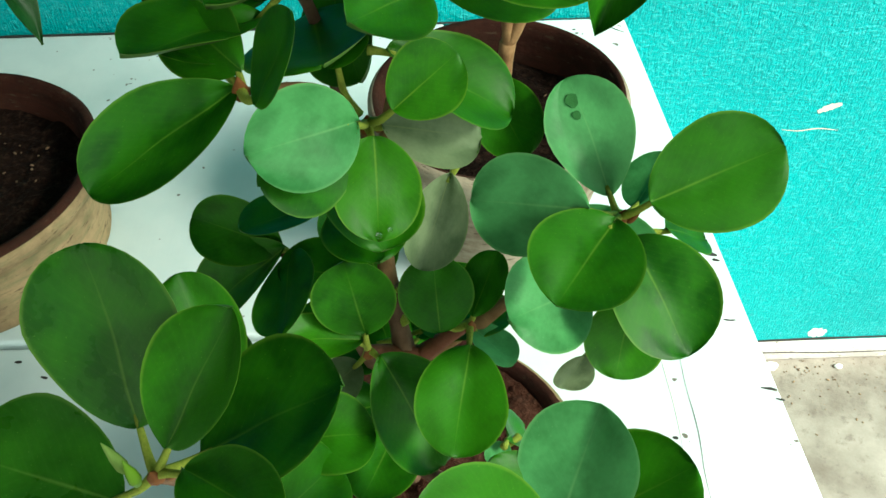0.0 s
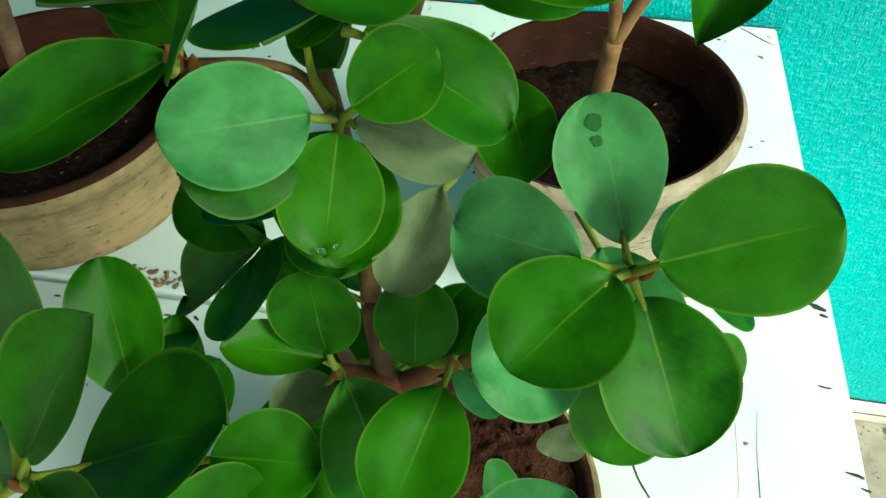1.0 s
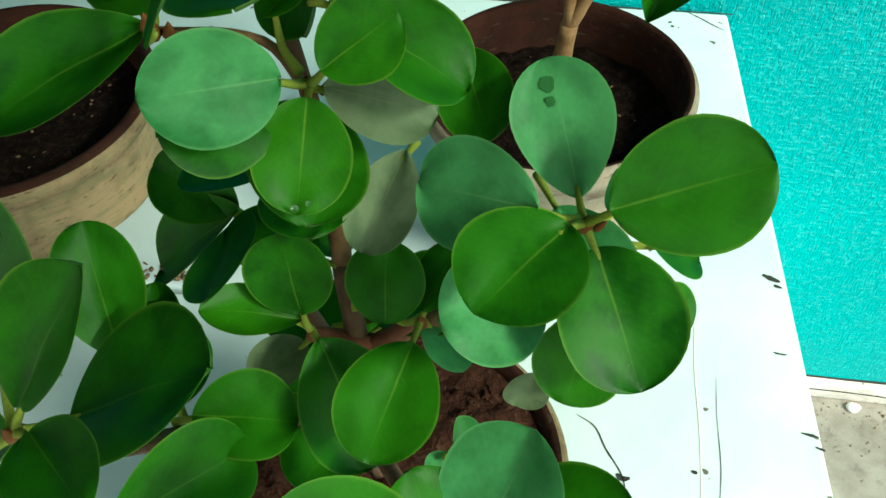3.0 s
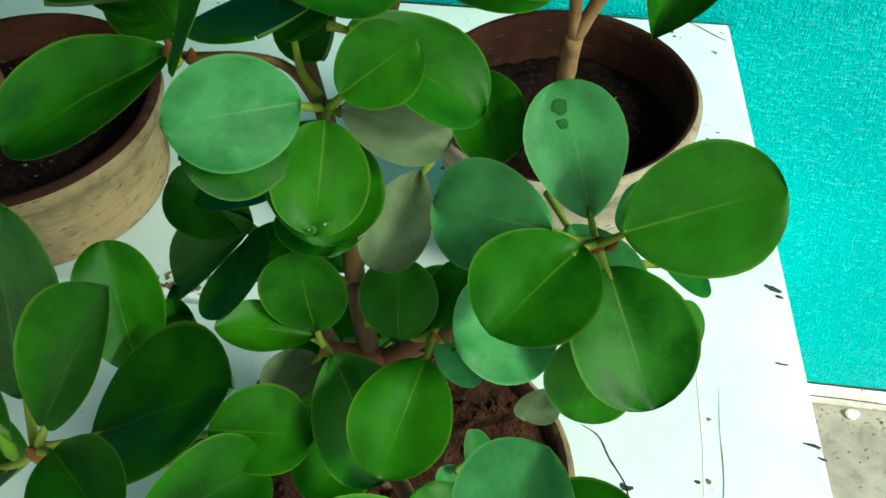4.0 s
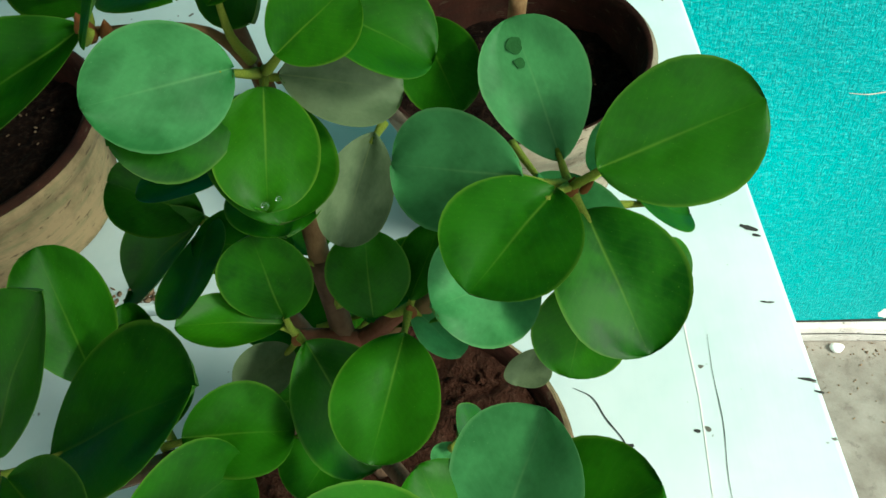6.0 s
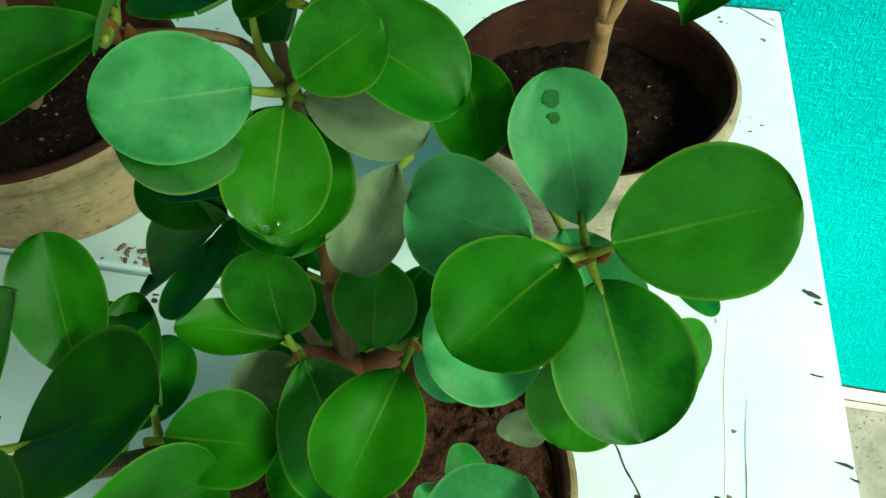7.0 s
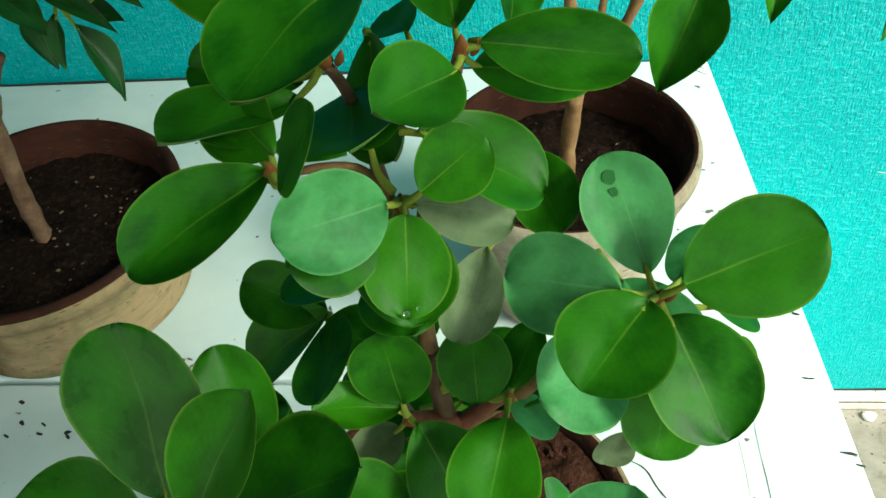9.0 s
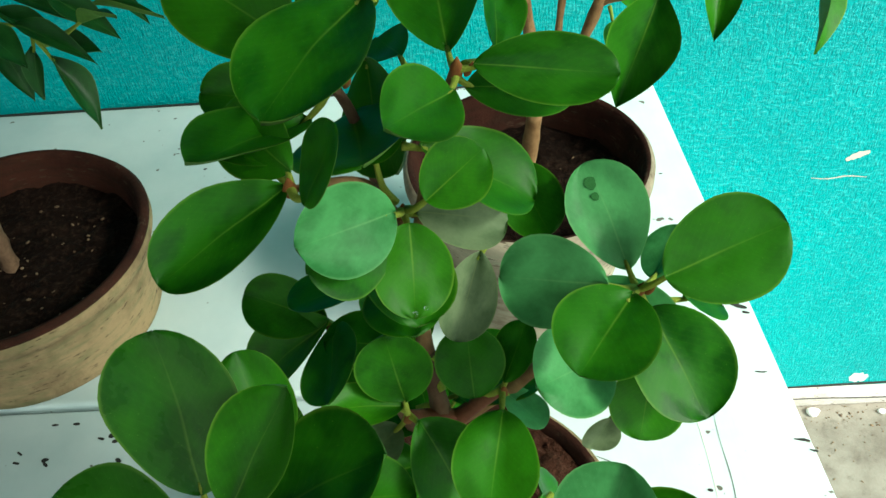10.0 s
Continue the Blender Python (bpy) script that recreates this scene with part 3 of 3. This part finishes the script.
leaf("P", (-0.0465, 0.2652, 0.7699), (-0.1116, 0.2806, 0.7160), 0.0470, -34)
# shaded shoot
leaf("D", (0.0377, 0.3461, 0.8358), (-0.0008, 0.3565, 0.8450), 0.0300, -43)
leaf("D", (0.0393, 0.3421, 0.8407), (-0.0060, 0.3421, 0.7980), 0.0363, -24)
leaf("D", (0.0422, 0.3425, 0.8388), (0.0422, 0.2936, 0.8485), 0.0299, 30)
leaf("D", (0.0757, 0.3196, 0.9138), (0.0522, 0.2918, 0.9253), 0.0310, -57)
leaf("D", (0.0046, 0.3097, 0.8216), (0.0260, 0.2838, 0.8434), 0.0220, -27)
# shrub in the right pot
leaf("S", (0.2280, 0.5620, 0.8720), (0.2010, 0.5260, 0.8140), 0.0440, -25)
leaf("S", (0.2260, 0.6920, 0.7720), (0.2270, 0.6520, 0.7550), 0.0270, -10)
leaf("S", (0.2980, 0.6660, 0.8220), (0.2870, 0.6250, 0.7960), 0.0270, -9)
leaf("S", (0.3590, 0.6470, 0.8320), (0.3620, 0.6110, 0.7870), 0.0390, -48)
leaf("S", (0.2310, 0.6960, 0.8030), (0.2470, 0.6560, 0.7940), 0.0360, -1)
# shrub in the left pot
leaf("W", (-0.1730, 0.6000, 0.8300), (-0.1450, 0.5800, 0.7860), 0.0260, -20)
leaf("W", (-0.1720, 0.5800, 0.8500), (-0.1720, 0.5600, 0.8230), 0.0170, 10)
leaf("W", (-0.2060, 0.6000, 0.8420), (-0.1850, 0.5800, 0.8120), 0.0200, 0)
leaf("W", (-0.1810, 0.5850, 0.8650), (-0.1300, 0.5650, 0.8560), 0.0180, 15)
leaf("W", (-0.1700, 0.6100, 0.8350), (-0.1360, 0.5900, 0.8400), 0.0180, 25)
leaf("W", (-0.1980, 0.6000, 0.8670), (-0.1490, 0.5800, 0.8570), 0.0180, 5)
leaf("W", (-0.1460, 0.6200, 0.8540), (-0.0900, 0.6000, 0.8670), 0.0130, -10)
leaf("W", (-0.1590, 0.6000, 0.8750), (-0.1150, 0.5800, 0.8610), 0.0210, 20)
leaf("W", (-0.1360, 0.5800, 0.8660), (-0.1010, 0.5600, 0.8840), 0.0150, -30)
leaf("W", (-0.1960, 0.5700, 0.8730), (-0.1630, 0.5500, 0.8580), 0.0250, 0)
leaf("W", (-0.1970, 0.6200, 0.8680), (-0.1460, 0.6000, 0.8630), 0.0180, 10)
leaf("W", (-0.1390, 0.6400, 0.8620), (-0.1070, 0.6200, 0.8450), 0.0130, 15)
leaf("D", (0.0588, 0.3411, 0.8698), (0.0292, 0.3260, 0.8713), 0.0302, 15)
leaf("R", (0.1991, 0.3188, 0.8430), (0.2153, 0.3189, 0.8266), 0.0227, 21)
leaf("TL", (0.0493, 0.3543, 0.9514), (0.0064, 0.3631, 0.9548), 0.0250, -40)
leaf("P", (0.0283, 0.2782, 0.8090), (0.0164, 0.3059, 0.8342), 0.0224, -17)
leaf("D", (0.0699, 0.3407, 0.8686), (0.0822, 0.3078, 0.8703), 0.0338, 1)
leaf("P", (0.0186, 0.2716, 0.7984), (0.0218, 0.3143, 0.7952), 0.0245, 44)
leaf("F", (0.0620, 0.3663, 0.9374), (0.0701, 0.3161, 0.9547), 0.0516, 16)
leaf("F", (0.1633, 0.3444, 0.8569), (0.1851, 0.3039, 0.8465), 0.0340, 0, LEAF_MINT)
# low inner leaves round the trunk
for turn, z, tilt, far in ((200, 0.745, 0.25, 0.046), (150, 0.765, 0.35, 0.045), (95, 0.75, 0.3, 0.044), (40, 0.785, 0.3, 0.042), (250, 0.735, 0.2, 0.044), (120, 0.825, 0.3, 0.040), (5, 0.80, 0.2, 0.040), (175, 0.835, 0.2, 0.036)):
    a = radians(turn)
    b = Vector((0.085 + 0.010 * math.cos(a), 0.327 + 0.010 * math.sin(a), z))
    leaf("F", b, b + Vector((math.cos(a), math.sin(a), tilt)) * far, far * 0.86, 8 * math.sin(turn))


def blemish(ob, u, v, size, material, name="blemish"):
    """A small worn patch lying on the upper side of a leaf."""
    bm = bmesh.new()
    me = ob.data
    tops = [x.co for x in me.vertices if x.co.z > -1]
    ring = []
    for k in range(14):
        a = k * math.pi / 7
        r = size * (1 + 0.35 * noise.noise((math.cos(a) * 2 + u * 9, math.sin(a) * 2, v * 7)))
        x, y = u + r * math.cos(a) * 0.8, v + r * math.sin(a)
        near = sorted(tops, key=lambda c: (c.x - x) ** 2 + (c.y - y) ** 2)[:4]
        ring.append(bm.verts.new((x, y, max(c.z for c in near) + 0.004)))
    bm.faces.new(ring)
    return part(name, bm, material, ob)


blemish(spotted, 0.82, 0.06, 0.070, SPOT)
blemish(spotted, 0.70, 0.07, 0.050, SPOT)


# ---- small things ----
def ribbon(name, points, width, material, parent, lift):
    """A thin crack or mark lying on a flat face, a hair proud of it."""
    bm = bmesh.new()
    pts = spline(points, 5)
    left, right = [], []
    for i, p in enumerate(pts):
        d = (pts[min(i + 1, len(pts) - 1)] - pts[max(i - 1, 0)]).normalized()
        s = d.cross(lift).normalized()
        w = width * (0.35 + 0.65 * math.sin(math.pi * (i + 0.6) / (len(pts) + 0.2))) * (1 + 0.5 * noise.noise(p * 300))
        left.append(bm.verts.new(p + s * w * 0.5 + lift * 0.0004))
        right.append(bm.verts.new(p - s * w * 0.5 + lift * 0.0004))
    for i in range(len(pts) - 1):
        bm.faces.new((left[i], left[i + 1], right[i + 1], right[i]))
    return part(name, bm, material, parent)


UP, OUT = Vector((0, 0, 1)), Vector((0, -1, 0))
Z = TOP
ribbon("crack", [(0.193, 0.448, Z), (0.206, 0.440, Z), (0.214, 0.424, Z), (0.226, 0.404, Z), (0.230, 0.378, Z)], 0.0012, INK, bench, UP)
ribbon("crack", [(0.292, 0.492, Z), (0.291, 0.46, Z), (0.292, 0.42, Z), (0.289, 0.38, Z), (0.290, 0.33, Z)], 0.0005, INK, bench, UP)
ribbon("crack", [(0.333, 0.596, Z), (0.339, 0.593, Z), (0.346, 0.590, Z)], 0.005, INK, bench, UP)
ribbon("crack", [(0.341, 0.586, Z), (0.347, 0.584, Z)], 0.003, INK, bench, UP)
ribbon("crack", [(0.335, 0.521, Z), (0.340, 0.520, Z), (0.345, 0.520, Z)], 0.0016, INK, bench, UP)
ribbon("crack", [(0.348, 0.455, Z), (0.354, 0.454, Z), (0.360, 0.453, Z)], 0.0024, INK, bench, UP)
ribbon("crack", [(0.357, 0.445, Z), (0.363, 0.443, Z)], 0.0022, INK, bench, UP)
ribbon("crack", [(0.272, 0.415, Z), (0.276, 0.414, Z)], 0.003, INK, bench, UP)
ribbon("crack", [(0.222, 0.406, Z), (0.226, 0.403, Z), (0.231, 0.404, Z)], 0.004, INK, bench, UP)
ribbon("crack", [(0.281, 0.955, Z), (0.295, 0.945, Z), (0.308, 0.934, Z), (0.320, 0.925, Z)], 0.0016, INK, bench, UP)
ribbon("crack", [(-0.9, BACK - 0.006, Z), (-0.5, BACK - 0.005, Z), (-0.1, BACK - 0.006, Z), (0.33, BACK - 0.005, Z)], 0.005, INK, bench, UP)
ribbon("paint_run", [(0.279, 0.56, Z), (0.277, 0.50, Z), (0.279, 0.44, Z), (0.277, 0.36, Z)], 0.0012, STONE, bench, UP)
for k in range(26):
    x, y = -0.42 + 0.75 * random.random(), 0.53 + 0.41 * random.random()
    if (Vector((x, y)) - Vector((0.154, 0.638))).length > 0.1 and (Vector((x, y)) - Vector((-0.3065, 0.633))).length > 0.13:
        a = random.uniform(-0.4, 0.4)
        ribbon("speck", [(x, y, Z), (x + 0.004 * math.cos(a), y + 0.004 * math.sin(a), Z)], random.uniform(0.0012, 0.003), INK, bench, UP)
for k in range(22):
    x, y = -0.33 + 0.2 * random.random(), JOINT - 0.008 - 0.045 * random.random()
    a = random.uniform(-0.8, 0.8)
    ribbon("speck", [(x, y, Z - 0.003), (x + 0.006 * math.cos(a), y + 0.006 * math.sin(a), Z - 0.003)], random.uniform(0.002, 0.005), INK, bench, UP)
# bare chips and a scratch in the wall paint
ribbon("paint_chip", [(0.596, BACK, 0.380), (0.609, BACK, 0.387), (0.624, BACK, 0.392)], 0.010, CHIP, wall, OUT)
ribbon("scratch", [(0.557, BACK, 0.352), (0.58, BACK, 0.349), (0.605, BACK, 0.352), (0.632, BACK, 0.348)], 0.0016, CHIP, wall, OUT)
ribbon("paint_chip", [(0.728, BACK, -0.112), (0.742, BACK, -0.108), (0.757, BACK, -0.112)], 0.026, STONE, wall, OUT)
ribbon("crack", [(0.4, BACK - 0.0005, GROUND + 0.045), (0.6, BACK - 0.0005, GROUND + 0.044), (0.8, BACK - 0.0005, GROUND + 0.047), (1.1, BACK - 0.0005, GROUND + 0.045)], 0.006, INK, wall, OUT)
ribbon("crack", [(0.4, BACK - 0.0125, GROUND + 0.018), (0.65, BACK - 0.0125, GROUND + 0.026), (0.8, BACK - 0.0125, GROUND + 0.020), (1.1, BACK - 0.0125, GROUND + 0.024)], 0.003, INK, skirting, OUT)


def scatter(name, label, count, spot, size, material):
    """Loose bits too small to count, as one object."""
    bm = bmesh.new()
    for k in range(count):
        p = spot()
        m = Matrix.Translation(p) @ Euler((random.random() * 0.5, random.random() * 0.5, random.random() * 6)).to_matrix().to_4x4()
        s = size * random.uniform(0.4, 1.3)
        bmesh.ops.create_icosphere(bm, subdivisions=1, radius=s, matrix=m @ Matrix.Diagonal((1, random.uniform(0.25, 0.8), random.uniform(0.15, 0.5), 1)))
    return tagged(part(name, bm, material), label, "debris", kind="stuff")


scatter("leaf_litter", "dry brown leaf crumbs along the bench joint", 70, lambda: Vector((-0.13 - 0.09 * random.random() ** 1.5 + 0.02 * random.random(), JOINT + 0.006 + 0.016 * random.random(), TOP + 0.001)), 0.0032, LITTER)
scatter("soil_crumbs", "pale grit on the dark soil of the pot", 16, lambda: Vector((0.154 + 0.09 * (random.random() - 0.5) * 1.5, 0.638 + 0.09 * (random.random() - 0.5) * 1.5, TOP + 0.116)), 0.0016, LITTER)
scatter("soil_crumbs", "brown lumps on the reddish soil of the pot", 160, lambda: Vector((0.088 + 0.12 * (random.random() - 0.5), 0.322 + 0.12 * (random.random() - 0.5), TOP + 0.131)), 0.0035, SOIL_RED)
scatter("soil_crumbs", "pale grit and bits on the dark soil of the mossy pot", 60, lambda: Vector((-0.3065 + 0.16 * (random.random() - 0.5), 0.633 + 0.16 * (random.random() - 0.5), TOP + 0.062)), 0.0022, LITTER)
scatter("floor_dirt", "brown dirt and grit swept against the wall", 380, lambda: Vector((0.36 + 0.9 * random.random(), BACK - 0.014 - 0.11 * random.random() ** 1.7, GROUND + 0.001)), 0.0017, LITTER)
scatter("floor_grit", "grit and chips on the concrete floor", 70, lambda: Vector((0.45 + 0.9 * random.random(), 0.93 - 0.55 * random.random() ** 1.6, GROUND + 0.001)), 0.003, LITTER)
for x, y, s in ((0.674, 0.934, 0.012), (0.79, 0.93, 0.007)):
    bm = bmesh.new()
    bmesh.ops.create_icosphere(bm, subdivisions=2, radius=s)
    for v in bm.verts:
        v.co = Vector((v.co.x, v.co.y * 0.7, v.co.z * 0.5)) * (1 + 0.4 * noise.noise(v.co * 60 + Vector((x, y, 0))))
    rock = tagged(part("pebble", bm, STONE), "small white chip of plaster on the floor", "pebble", "chips on the floor")
    rock.location = (x, y, GROUND + s * 0.35)


def bud(at, tip, r, material=None, name="bud"):
    """A small pointed bud or scale at the end of a shoot."""
    a, b = Vector(at) - pot_main.location, Vector(tip) - pot_main.location
    bm = bmesh.new()
    d = (b - a)
    m = d.to_track_quat("Z", "Y").to_matrix().to_4x4()
    rings = []
    for s, k in ((0, 0.55), (0.2, 1.0), (0.5, 0.85), (0.8, 0.4), (1.0, 0.06)):
        rings.append([bm.verts.new(a + m.to_3x3() @ Vector((r * k * math.cos(q), r * k * 0.75 * math.sin(q), s * d.length))) for q in (i * math.pi / 4 for i in range(8))])
    for p, q in zip(rings, rings[1:]):
        for i in range(8):
            bm.faces.new((p[i], p[(i + 1) % 8], q[(i + 1) % 8], q[i]))
    bm.faces.new(rings[0][::-1]), bm.faces.new(rings[-1])
    bmesh.ops.recalc_face_normals(bm, faces=bm.faces[:])
    return part(name, bm, material or BUD, pot_main)


for key in ("R", "C", "L", "TL", "T", "P", "B"):
    n = Vector(NODES[key])
    bud(n - Vector((0, 0, 0.004)), n + Vector((0.001, -0.003, 0.007)), 0.0030)
    bud(n + Vector((0.004, 0.001, -0.004)), n + Vector((0.007, -0.002, 0.004)), 0.0019)
for n in ((0.073, 0.310, 0.809), (0.116, 0.314, 0.820)):
    bud(Vector(n) - Vector((0, 0, 0.005)), Vector(n) + Vector((0.001, -0.003, 0.006)), 0.0028)
bud((0.006, 0.226, 0.868), (0.001, 0.229, 0.881), 0.0022, LEAF_UNDER, "young_leaf")
bud((0.010, 0.222, 0.867), (0.008, 0.224, 0.879), 0.0022, LEAF_FRESH, "young_leaf")

# the crown of the left shrub, out of sight above, added to shade the left
for k in range(34):
    a, z = random.uniform(0, 6.283), random.uniform(0.90, 1.12)
    b = Vector((-0.285 + 0.05 * math.cos(a), 0.645 + 0.05 * math.sin(a), z))
    out = Vector((math.cos(a), math.sin(a), random.uniform(-0.5, 0.3))) * random.uniform(0.05, 0.075)
    leaf("W", b, b + out, 0.026, random.uniform(-40, 40))
stem(pot_left, [(-0.282, 0.631, 0.824), (-0.280, 0.630, 0.954), (-0.284, 0.631, 1.124)], 0.007, 0.003, BARK)

# clear water beads added for the white glint on the middle shoot's bright leaf
for at, r in (((0.0845, 0.2943, 0.8975), 0.0012), ((0.0885, 0.2960, 0.8985), 0.0009)):
    bm = bmesh.new()
    bmesh.ops.create_uvsphere(bm, u_segments=12, v_segments=8, radius=r)
    drop = tagged(part("glint_drop", bm, WATER), "clear bead added for the white glint on a green leaf", "water drop", "drops on the leaf")
    drop.location = at
